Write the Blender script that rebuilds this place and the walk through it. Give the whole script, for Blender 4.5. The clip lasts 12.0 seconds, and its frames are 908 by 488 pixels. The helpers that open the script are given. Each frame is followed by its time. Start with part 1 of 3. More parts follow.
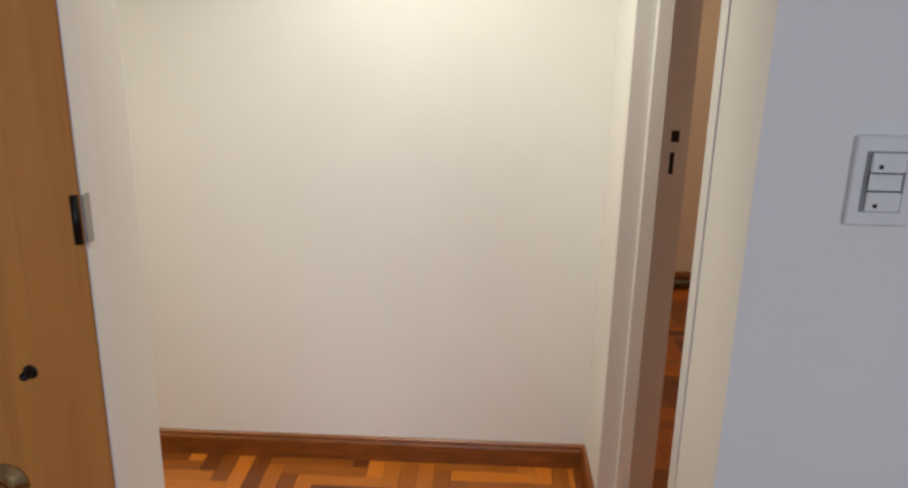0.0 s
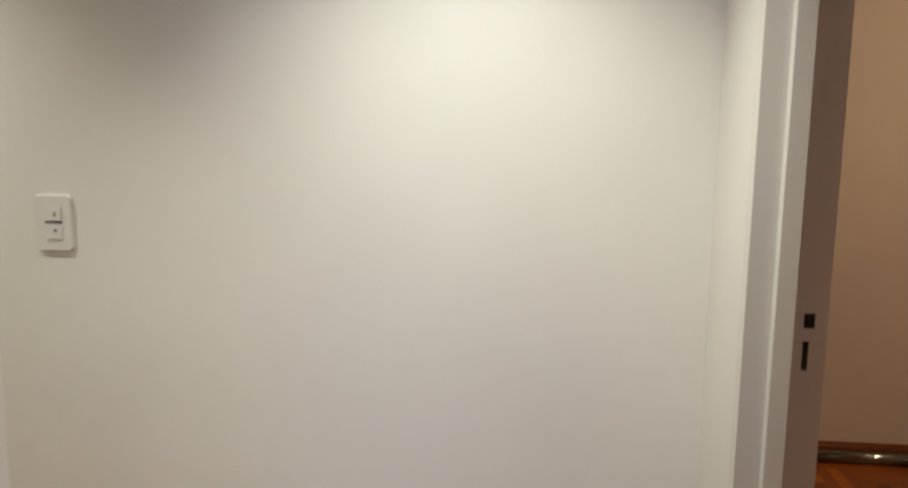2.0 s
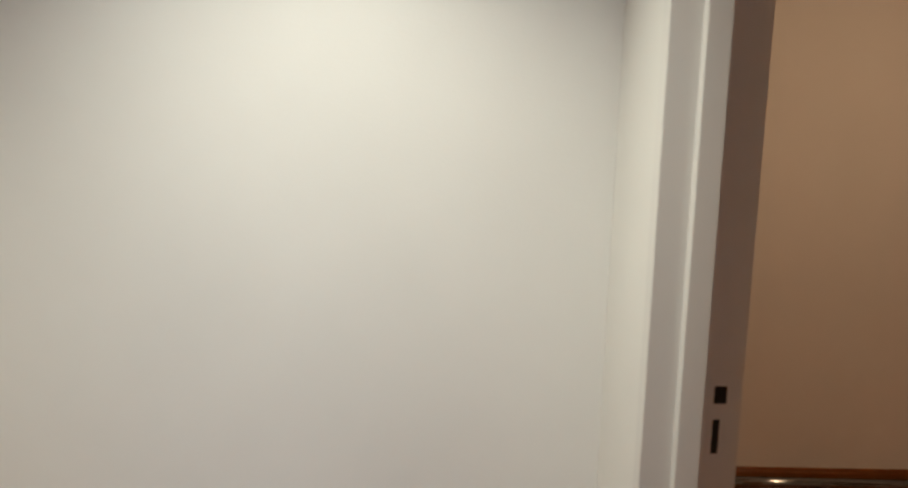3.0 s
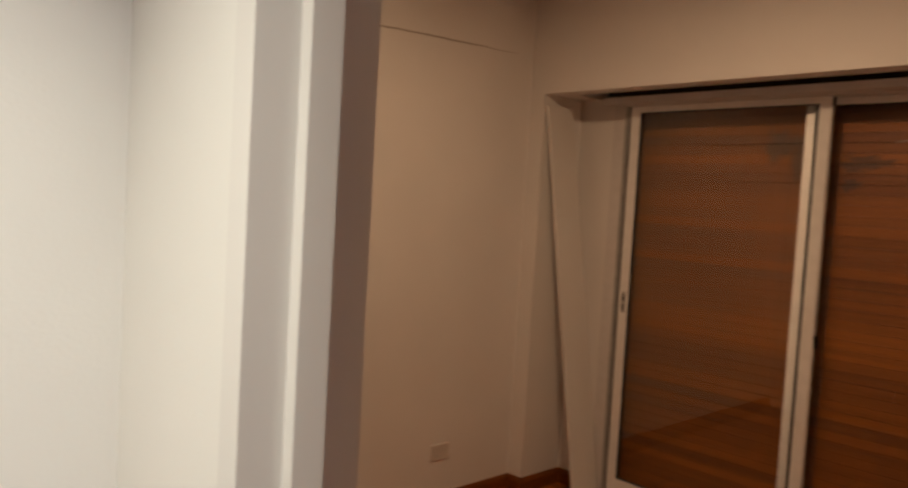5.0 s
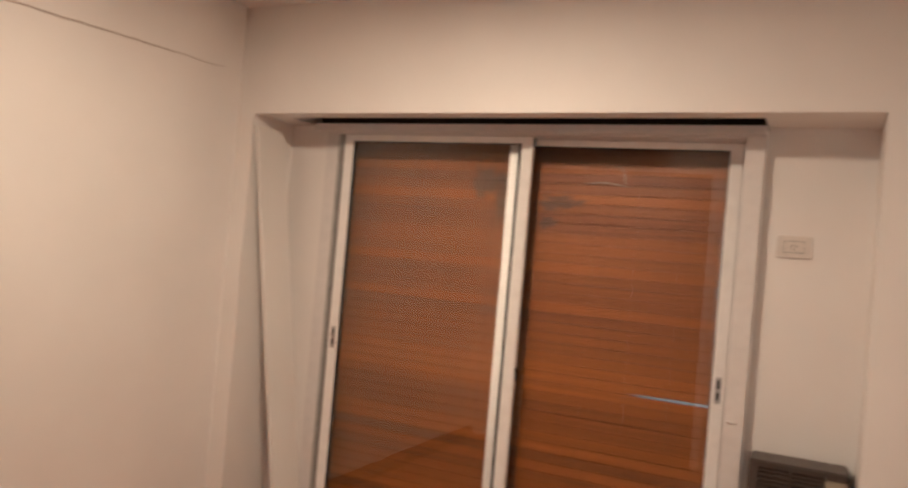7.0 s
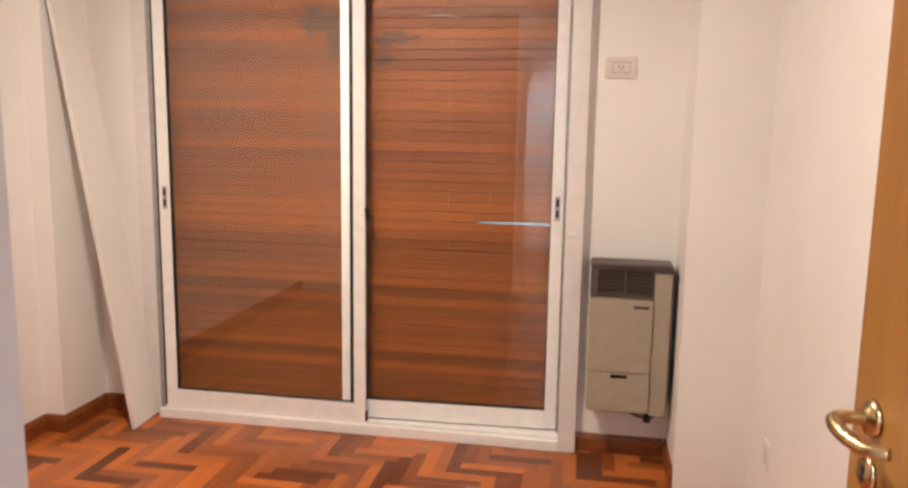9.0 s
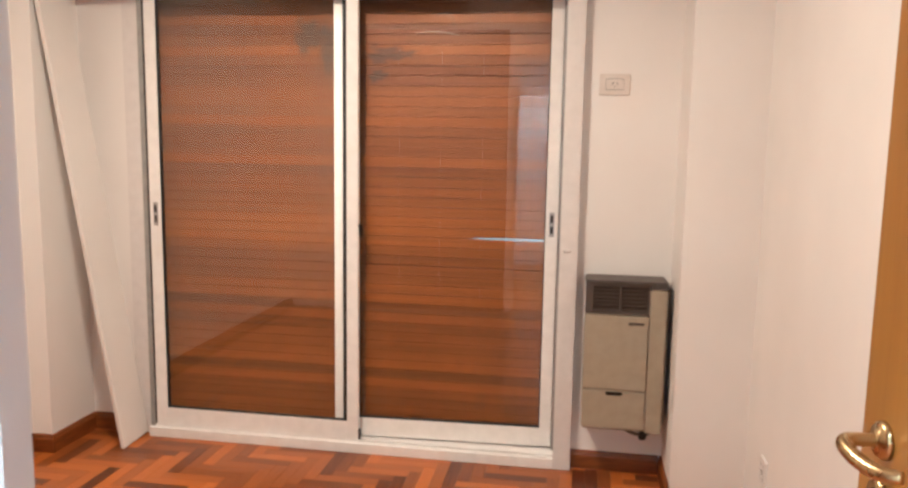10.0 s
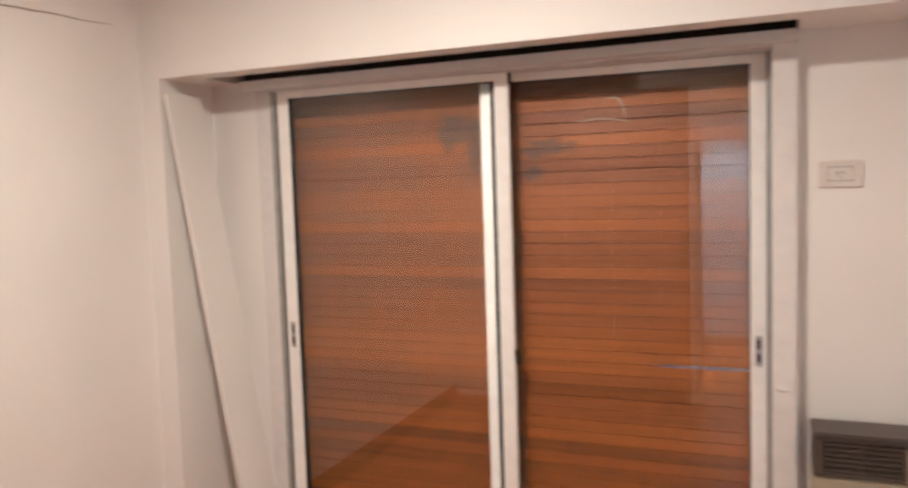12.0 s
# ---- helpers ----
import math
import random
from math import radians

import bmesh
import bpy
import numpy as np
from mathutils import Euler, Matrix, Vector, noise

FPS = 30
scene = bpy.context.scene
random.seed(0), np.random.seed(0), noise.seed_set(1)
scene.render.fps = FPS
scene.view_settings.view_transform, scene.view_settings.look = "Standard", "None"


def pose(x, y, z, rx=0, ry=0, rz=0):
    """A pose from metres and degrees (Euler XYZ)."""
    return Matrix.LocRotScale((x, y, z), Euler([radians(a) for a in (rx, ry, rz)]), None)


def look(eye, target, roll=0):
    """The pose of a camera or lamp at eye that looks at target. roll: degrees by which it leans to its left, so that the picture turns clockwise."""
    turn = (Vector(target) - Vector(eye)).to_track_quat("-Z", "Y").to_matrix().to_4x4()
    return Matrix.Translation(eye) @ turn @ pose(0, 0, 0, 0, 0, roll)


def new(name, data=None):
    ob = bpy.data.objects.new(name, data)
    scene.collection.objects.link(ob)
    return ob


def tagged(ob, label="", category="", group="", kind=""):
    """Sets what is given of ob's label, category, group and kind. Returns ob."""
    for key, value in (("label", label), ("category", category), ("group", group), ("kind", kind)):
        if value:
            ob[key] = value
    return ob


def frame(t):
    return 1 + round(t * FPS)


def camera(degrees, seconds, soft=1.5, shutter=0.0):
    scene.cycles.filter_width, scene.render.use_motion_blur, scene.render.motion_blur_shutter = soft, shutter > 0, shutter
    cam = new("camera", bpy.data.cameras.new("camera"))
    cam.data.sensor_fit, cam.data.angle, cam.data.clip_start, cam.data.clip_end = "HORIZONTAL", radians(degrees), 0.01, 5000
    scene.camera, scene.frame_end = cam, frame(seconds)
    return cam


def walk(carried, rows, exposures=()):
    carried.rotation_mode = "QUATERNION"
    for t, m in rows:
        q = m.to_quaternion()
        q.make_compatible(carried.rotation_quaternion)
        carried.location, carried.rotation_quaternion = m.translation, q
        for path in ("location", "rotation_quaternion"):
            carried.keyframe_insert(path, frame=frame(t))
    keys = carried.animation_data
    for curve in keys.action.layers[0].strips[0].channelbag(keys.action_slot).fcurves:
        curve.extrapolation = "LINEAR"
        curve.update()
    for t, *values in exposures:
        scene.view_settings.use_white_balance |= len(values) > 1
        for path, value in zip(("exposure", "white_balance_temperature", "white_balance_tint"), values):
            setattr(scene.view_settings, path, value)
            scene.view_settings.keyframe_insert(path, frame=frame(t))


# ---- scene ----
cam = camera(60.83, 12.0, soft=2.5, shutter=0.5)
# seconds, x, y, z, yaw, pitch, roll
PATH = (
    (0.0, 2.161, -0.342, 1.365, 92.46, -16.56, -1.07),
    (0.5, 2.092, -0.357, 1.368, 92.11, -15.30, -2.11),
    (1.0, 1.958, -0.345, 1.370, 95.13, -13.25, -3.19),
    (1.5, 1.832, -0.392, 1.403, 96.04, -9.84, -1.75),
    (2.0, 1.698, -0.406, 1.416, 95.26, -7.96, -0.85),
    (2.5, 1.558, -0.356, 1.456, 91.89, -7.81, -1.17),
    (2.7, 1.495, -0.322, 1.464, 91.56, -8.09, -1.48),
    (4.3, 0.930, -0.330, 1.490, 57.90, -4.60, -0.80),
    (4.5, 0.912, -0.334, 1.492, 54.73, -4.10, -1.47),
    (5.0, 0.899, -0.335, 1.494, 46.65, -3.14, -3.29),
    (5.5, 0.888, -0.329, 1.487, 41.40, -2.95, -4.05),
    (6.0, 0.872, -0.298, 1.479, 37.37, -2.79, -4.69),
    (6.5, 0.819, -0.243, 1.467, 31.92, -1.29, -4.42),
    (7.0, 0.795, -0.156, 1.491, 25.71, 0.63, -4.89),
    (7.5, 0.693, -0.195, 1.495, 16.39, 0.71, -1.72),
    (7.7, 0.675, -0.200, 1.487, 14.40, 0.15, -1.40),
    (9.3, 0.578, -0.243, 1.372, 10.15, -9.40, -0.84),
    (9.5, 0.574, -0.240, 1.372, 10.10, -8.68, -0.85),
    (10.0, 0.563, -0.229, 1.386, 9.38, -7.63, -0.95),
    (10.5, 0.604, -0.126, 1.433, 9.71, -6.51, -0.08),
    (11.0, 0.604, 0.023, 1.473, 10.84, -5.25, -0.05),
    (11.5, 0.569, 0.162, 1.537, 15.13, -5.10, 0.75),
    (12.0, 0.470, 0.330, 1.624, 21.93, -4.38, 1.87),
)
# seconds, stops, kelvin, tint
EXPOSURES = (
    (0.0, 0.33, 6750, 11), (1.5, 0.1, 6550, 10), (2.7, -0.1, 6500, 10), (4.3, -0.12, 6700, 15), (5.0, 0.12, 6750, 15), (5.5, 0.42, 6650, 12),
    (6.0, 0.65, 6450, 10), (6.5, 0.95, 6000, 8), (7.0, 1.5, 5150, 7), (7.7, 1.8, 4900, 5), (9.3, 2.2, 4720, 4), (11.0, 2.12, 4720, 3),
    (11.5, 2.05, 4720, 3), (12.0, 1.97, 4540, 3),
)
walk(cam, [(t, pose(x, y, z, 90 + pitch, roll, yaw)) for t, x, y, z, yaw, pitch, roll in PATH], EXPOSURES)

# ---- world and lights ----
world = bpy.data.worlds.new("sky")
scene.world = world
world.use_nodes = True
wn = world.node_tree
sky = wn.nodes.new("ShaderNodeTexSky")
sky.sky_type, sky.sun_disc = "NISHITA", False
sky.sun_elevation, sky.sun_rotation = radians(40), radians(200)
wn.links.new(sky.outputs[0], wn.nodes["Background"].inputs[0])
wn.nodes["Background"].inputs[1].default_value = 0.12


def lamp(name, kind, m, power, colour, **more):
    data = bpy.data.lights.new(name, kind)
    data.energy, data.color = power, colour
    if kind == "AREA":
        data.shape, data.size, data.size_y = ("RECTANGLE" if more["size"] != more["size_y"] else "DISK"), more["size"], more["size_y"]
    else:
        data.shadow_soft_size = more["radius"]
    if kind == "SPOT":
        data.spot_size, data.spot_blend = radians(more["cone"]), more["blend"]
    ob = new(name, data)
    ob.matrix_world = m
    return ob


DOME = (-0.40, 1.42, 2.57)          # flush ceiling lamp of the bedroom
SPOTS = ((0.54, -0.52, 2.4), (0.54, -1.95, 2.4))
lamp("bedroom_lamp_glow", "AREA", pose(DOME[0], DOME[1], DOME[2] - 0.036), 16, (1.0, 0.675, 0.40), size=0.22, size_y=0.22)
for at, power in zip(SPOTS, (84, 46)):
    lamp("hall_spot_light", "SPOT", pose(at[0], at[1], at[2] - 0.02), power, (0.98, 0.985, 0.83), radius=0.03, cone=104, blend=0.9)
lamp("living_window_light", "AREA", look((4.52, 0.2, 1.45), (0, 0.0, 1.1)), 29, (0.66, 0.79, 1.0), size=2.2, size_y=1.5)


# ---- materials ----
def material(name, colour, rough, metal=0.0, coat=0.0):
    m = bpy.data.materials.new(name)
    m.use_nodes = True
    b = m.node_tree.nodes["Principled BSDF"]
    b.inputs["Base Color"].default_value = (*colour, 1)
    b.inputs["Roughness"].default_value, b.inputs["Metallic"].default_value = rough, metal
    b.inputs["Coat Weight"].default_value = coat
    b.inputs["Coat Roughness"].default_value = 0.2
    return m, m.node_tree, b


def node(nt, kind, **values):
    n = nt.nodes.new(kind)
    for key, value in values.items():
        n.inputs[key].default_value = value
    return n


def coords(nt, which, scale):
    c = nt.nodes.new("ShaderNodeTexCoord")
    m = node(nt, "ShaderNodeMapping", Scale=scale)
    nt.links.new(c.outputs[which], m.inputs[0])
    return m.outputs[0]


def ramp(nt, source, *stops):
    r = nt.nodes.new("ShaderNodeValToRGB")
    while len(r.color_ramp.elements) < len(stops):
        r.color_ramp.elements.new(0.5)
    for e, (at, colour) in zip(r.color_ramp.elements, stops):
        e.position, e.color = at, (*colour, 1)
    nt.links.new(source, r.inputs[0])
    return r.outputs[0]


def bump(nt, b, source, strength, distance=0.002):
    n = node(nt, "ShaderNodeBump", Strength=strength, Distance=distance)
    nt.links.new(source, n.inputs["Height"])
    nt.links.new(n.outputs[0], b.inputs["Normal"])


def paint(name, colour, rough, spread=0.04, grain=0.25, fine=180):
    """Painted plaster or enamel: faint roller texture, faint large blotches."""
    m, nt, b = material(name, colour, rough)
    big = node(nt, "ShaderNodeTexNoise", Scale=1.7, Detail=4.0)
    nt.links.new(coords(nt, "Object", (1, 1, 1)), big.inputs["Vector"])
    lo, hi = [tuple(c * f for c in colour) for f in (1 - spread, 1 + spread)]
    nt.links.new(ramp(nt, big.outputs[0], (0.3, lo), (0.7, hi)), b.inputs["Base Color"])
    small = node(nt, "ShaderNodeTexNoise", Scale=fine, Detail=3.0)
    nt.links.new(coords(nt, "Object", (1, 1, 1)), small.inputs["Vector"])
    bump(nt, b, small.outputs[0], grain, 0.001)
    return m


def wood(name, dark, light, rough, which, scale, pick="", spread=0.5, coat=0.3, stain=()):
    """Varnished wood: grain stretched along one way, a tone of its own for each piece."""
    m, nt, b = material(name, light, rough, coat=coat)
    at = coords(nt, which, scale)
    if pick:
        if pick == "object":
            r = nt.nodes.new("ShaderNodeObjectInfo").outputs["Random"]
        else:
            r = nt.nodes.new("ShaderNodeNewGeometry").outputs["Random Per Island"]
        far = nt.nodes.new("ShaderNodeVectorMath")
        far.operation = "SCALE"
        far.inputs[0].default_value = (37, 91, 53)
        nt.links.new(r, far.inputs["Scale"])
        add = nt.nodes.new("ShaderNodeVectorMath")
        nt.links.new(at, add.inputs[0])
        nt.links.new(far.outputs[0], add.inputs[1])
        at = add.outputs[0]
    g = node(nt, "ShaderNodeTexNoise", Scale=1.0, Detail=6.0, Roughness=0.65, Distortion=0.6)
    nt.links.new(at, g.inputs["Vector"])
    mid = tuple((a + c) / 2 for a, c in zip(dark, light))
    tone = g.outputs[0]
    if pick:
        mix = nt.nodes.new("ShaderNodeMix")
        mix.inputs[0].default_value = spread
        nt.links.new(g.outputs[0], mix.inputs[2])
        nt.links.new(r, mix.inputs[3])
        tone = mix.outputs[0]
    colour = ramp(nt, tone, (0.12, dark), (0.5, mid), (0.88, light))
    for centre, size in stain:
        off = node(nt, "ShaderNodeMapping", Location=tuple(-c / s for c, s in zip(centre, size)), Scale=tuple(1 / s for s in size))
        c = nt.nodes.new("ShaderNodeNewGeometry")
        nt.links.new(c.outputs["Position"], off.inputs[0])
        blot = node(nt, "ShaderNodeTexNoise", Scale=2.2, Detail=3.0)
        nt.links.new(off.outputs[0], blot.inputs["Vector"])
        length = nt.nodes.new("ShaderNodeVectorMath")
        length.operation = "LENGTH"
        nt.links.new(off.outputs[0], length.inputs[0])
        less = nt.nodes.new("ShaderNodeMath")
        less.operation = "SUBTRACT"
        nt.links.new(blot.outputs[0], less.inputs[0])
        half = nt.nodes.new("ShaderNodeMath")
        half.operation = "MULTIPLY"
        half.inputs[1].default_value = 0.5
        nt.links.new(length.outputs["Value"], half.inputs[0])
        nt.links.new(half.outputs[0], less.inputs[1])
        how = ramp(nt, less.outputs[0], (0.08, (0, 0, 0)), (0.3, (0.75, 0.75, 0.75)))
        over = nt.nodes.new("ShaderNodeMix")
        over.data_type = "RGBA"
        over.inputs[7].default_value = (0.03, 0.018, 0.012, 1)
        nt.links.new(how, over.inputs[0])
        nt.links.new(colour, over.inputs[6])
        colour = over.outputs[2]
    nt.links.new(colour, b.inputs["Base Color"])
    bump(nt, b, g.outputs[0], 0.15, 0.001)
    return m


def plain(name, colour, rough, metal=0.0, coat=0.0, wear=0.15):
    m, nt, b = material(name, colour, rough, metal, coat)
    n = node(nt, "ShaderNodeTexNoise", Scale=24.0, Detail=5.0)
    nt.links.new(coords(nt, "Object", (1, 1, 1)), n.inputs["Vector"])
    lo, hi = [tuple(c * f for c in colour) for f in (1 - wear, 1 + wear * 0.4)]
    nt.links.new(ramp(nt, n.outputs[0], (0.3, lo), (0.65, hi)), b.inputs["Base Color"])
    r = node(nt, "ShaderNodeMapRange")
    r.inputs[3].default_value, r.inputs[4].default_value = rough * 0.8, min(1, rough * 1.25)
    nt.links.new(n.outputs[0], r.inputs[0])
    nt.links.new(r.outputs[0], b.inputs["Roughness"])
    return m


WALL = paint("white_wall_paint", (0.78, 0.765, 0.74), 0.62)
BED_WALL = paint("bedroom_wall_paint", (0.79, 0.765, 0.735), 0.6)
CEIL = paint("ceiling_paint", (0.82, 0.79, 0.75), 0.8)
ENAMEL = paint("white_enamel", (0.72, 0.70, 0.68), 0.35, 0.03, 0.1)
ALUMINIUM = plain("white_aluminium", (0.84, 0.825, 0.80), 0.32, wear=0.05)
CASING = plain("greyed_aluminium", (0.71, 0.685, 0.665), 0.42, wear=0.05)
CHROME = plain("dark_chrome", (0.24, 0.245, 0.24), 0.13, 0.9)
SMEAR, smear_nt, smear_b = material("dried_streak", (0.7, 0.66, 0.6), 0.7)
smear_b.inputs["Alpha"].default_value = 0.35
CRACK = plain("plaster_crack", (0.30, 0.23, 0.18), 0.9)
TRACK = plain("grey_track", (0.36, 0.36, 0.35), 0.35, 0.5)
GASKET = plain("black_gasket", (0.012, 0.012, 0.012), 0.6)
# near-black standing in for shade in holes and hollows; colours pilot marks too
DARK = plain("shade_and_mark_black", (0.01, 0.008, 0.007), 0.8)
PLASTIC = plain("white_plastic", (0.74, 0.73, 0.71), 0.35, wear=0.04)
IVORY = plain("aged_ivory_plastic", (0.69, 0.64, 0.585), 0.4, wear=0.06)
GREY_PLASTIC = plain("grey_plastic", (0.22, 0.22, 0.22), 0.4)
BRASS = plain("brass", (0.52, 0.38, 0.19), 0.27, 1.0)
STEEL = plain("steel", (0.45, 0.43, 0.42), 0.35, 0.9)
BLACK_METAL = plain("black_metal", (0.02, 0.017, 0.015), 0.35, 0.6)
HEATER = plain("heater_enamel", (0.355, 0.305, 0.222), 0.42, wear=0.08)
HEATER_TOP = plain("heater_top", (0.075, 0.058, 0.048), 0.45)
BOARD = paint("white_board", (0.76, 0.73, 0.69), 0.45, 0.03, 0.1)
RED_DARK, RED_LIGHT = (0.066, 0.0115, 0.002), (0.52, 0.150, 0.013)
PARQUET_PIECE = wood("parquet_piece", RED_DARK, RED_LIGHT, 0.35, "UV", (7, 70, 1), "object", 0.66, 0.05)
PARQUET = wood("parquet", RED_DARK, RED_LIGHT, 0.35, "UV", (7, 70, 1), "island", 0.66, 0.05)
SUBFLOOR = plain("dark_joint", (0.03, 0.012, 0.006), 0.8)
SKIRTING = wood("skirting_wood", (0.066, 0.015, 0.002), (0.33, 0.095, 0.012), 0.32, "Object", (9, 9, 60), spread=0.5, coat=0.12)
SHUTTER = wood("shutter_wood", (0.050, 0.0100, 0.0006), (0.272, 0.0810, 0.0032), 0.62, "Object", (0.9, 14, 75), "object", 0.36, 0.0,
               (((-0.64, 3.095, 1.83), (0.10, 1, 0.10)), ((-0.54, 3.095, 1.78), (0.07, 1, 0.14)), ((-0.29, 3.095, 1.75), (0.15, 1, 0.05)), ((-0.33, 3.095, 1.66), (0.06, 1, 0.04))))
DOOR_WOOD = wood("door_veneer", (0.23, 0.098, 0.013), (0.38, 0.180, 0.025), 0.33, "Object", (30, 30, 1.6), spread=0.5, coat=0.35)
HALL_DOOR_WOOD = wood("hall_door_veneer", (0.50, 0.180, 0.040), (0.72, 0.315, 0.082), 0.36, "Object", (30, 30, 1.6), spread=0.5, coat=0.2)
CLOSET_WOOD = wood("closet_veneer", (0.09, 0.03, 0.01), (0.20, 0.075, 0.022), 0.4, "Object", (24, 24, 1.4), spread=0.5, coat=0.2)
GLASS, glass_nt, glass_b = material("window_glass", (0.97, 0.98, 0.97), 0.0)
glass_b.inputs["Transmission Weight"].default_value, glass_b.inputs["IOR"].default_value = 1.0, 1.5
GLOW, glow_nt, glow_b = material("bulb_glass", (0.9, 0.85, 0.75), 0.4)
glow_b.inputs["Emission Color"].default_value, glow_b.inputs["Emission Strength"].default_value = (1, 0.72, 0.45, 1), 1.5
SPOT_GLOW, sg_nt, sg_b = material("spot_glass", (0.9, 0.88, 0.8), 0.4)
sg_b.inputs["Emission Color"].default_value, sg_b.inputs["Emission Strength"].default_value = (1, 0.9, 0.75, 1), 8.0


# ---- building ----
PLACE = {}


def link(name, bm, mat, parent=None, label="", smooth=False):
    lo = Vector([min(v.co[i] for v in bm.verts) for i in range(3)])
    hi = Vector([max(v.co[i] for v in bm.verts) for i in range(3)])
    c = Vector(((lo.x + hi.x) / 2, (lo.y + hi.y) / 2, lo.z))
    for v in bm.verts:
        v.co -= c
    me = bpy.data.meshes.new(name)
    if smooth:
        for f in bm.faces:
            f.smooth = True
    bm.to_mesh(me)
    bm.free()
    me.materials.append(mat)
    ob = new(name, me)
    ob.location = c - PLACE.get(parent, Vector())
    ob.parent = parent
    PLACE[ob] = c
    return tagged(ob, label)


def part(name, bm, mat, parent, label="", smooth=False):
    return link(name, bm, mat, parent, label, smooth)


def thing(name, base, label, category, group="", kind=""):
    ob = new(name)
    ob.location = base
    ob.empty_display_size = 0.05
    PLACE[ob] = Vector(base)
    return tagged(ob, label, category, group, kind)


def boxes(*spans, bevel=0.0):
    """A bmesh of boxes, each (x0, x1, y0, y1, z0, z1)."""
    bm = bmesh.new()
    for x0, x1, y0, y1, z0, z1 in spans:
        r = bmesh.ops.create_cube(bm, size=1, matrix=Matrix.Translation(((x0 + x1) / 2, (y0 + y1) / 2, (z0 + z1) / 2)) @ Matrix.Diagonal((x1 - x0, y1 - y0, z1 - z0, 1)))
        if bevel:
            edges = list({e for v in r["verts"] for e in v.link_edges})
            bmesh.ops.bevel(bm, geom=edges, offset=bevel, segments=2, affect="EDGES", clamp_overlap=True)
    return bm


def extrude(points, z0, z1):
    """A prism over a plan outline."""
    bm = bmesh.new()
    f = bm.faces.new([bm.verts.new((x, y, z0)) for x, y in points])
    up = bmesh.ops.extrude_face_region(bm, geom=[f])
    bmesh.ops.translate(bm, vec=(0, 0, z1 - z0), verts=[v for v in up["geom"] if isinstance(v, bmesh.types.BMVert)])
    bmesh.ops.recalc_face_normals(bm, faces=bm.faces)
    return bm


def along(outline, a, b, out):
    """A moulding: an outline (distance off the wall, height) carried from a to b on the plan; out is the way off the wall."""
    bm = bmesh.new()
    ends = []
    for p in (a, b):
        ends.append([bm.verts.new((p[0] + out[0] * d, p[1] + out[1] * d, z)) for d, z in outline])
    n = len(outline)
    for i in range(n):
        bm.faces.new((ends[0][i], ends[0][(i + 1) % n], ends[1][(i + 1) % n], ends[1][i]))
    bm.faces.new(ends[0])
    bm.faces.new(ends[1][::-1])
    bmesh.ops.recalc_face_normals(bm, faces=bm.faces)
    return bm


def lathe(profile, m, steps=28):
    """A body of revolution: (radius, height) turned about z, then moved by m."""
    bm = bmesh.new()
    rings = []
    for r, h in profile:
        rings.append([bm.verts.new(m @ Vector((r * math.cos(k * math.tau / steps), r * math.sin(k * math.tau / steps), h))) for k in range(steps)])
    for a, b in zip(rings, rings[1:]):
        for k in range(steps):
            bm.faces.new((a[k], a[(k + 1) % steps], b[(k + 1) % steps], b[k]))
    bm.faces.new(rings[0][::-1])
    bm.faces.new(rings[-1])
    bmesh.ops.recalc_face_normals(bm, faces=bm.faces)
    return bm


def tube(points, radius, steps=14):
    """A round bar through points; radius may be one number or one for each point."""
    radii = radius if isinstance(radius, (list, tuple)) else [radius] * len(points)
    pts = [Vector(p) for p in points]
    bm = bmesh.new()
    rings = []
    side = None
    for i, p in enumerate(pts):
        way = (pts[min(i + 1, len(pts) - 1)] - pts[max(i - 1, 0)]).normalized()
        if side is None:
            side = way.orthogonal().normalized()
        side = (side - way * side.dot(way)).normalized()
        other = way.cross(side)
        rings.append([bm.verts.new(p + radii[i] * (side * math.cos(k * math.tau / steps) + other * math.sin(k * math.tau / steps))) for k in range(steps)])
    for a, b in zip(rings, rings[1:]):
        for k in range(steps):
            bm.faces.new((a[k], a[(k + 1) % steps], b[(k + 1) % steps], b[k]))
    bm.faces.new(rings[0][::-1])
    bm.faces.new(rings[-1])
    bmesh.ops.recalc_face_normals(bm, faces=bm.faces)
    return bm


def smooth_path(points, n=6):
    """Points on a smooth line through the given ones."""
    pts = [Vector(p) for p in points]
    out = []
    for i in range(len(pts) - 1):
        p0, p1, p2, p3 = pts[max(i - 1, 0)], pts[i], pts[i + 1], pts[min(i + 2, len(pts) - 1)]
        for k in range(n):
            t = k / n
            out.append(0.5 * (2 * p1 + (p2 - p0) * t + (2 * p0 - 5 * p1 + 4 * p2 - p3) * t * t + (3 * p1 - p0 - 3 * p2 + p3) * t ** 3))
    return out + [pts[-1]]


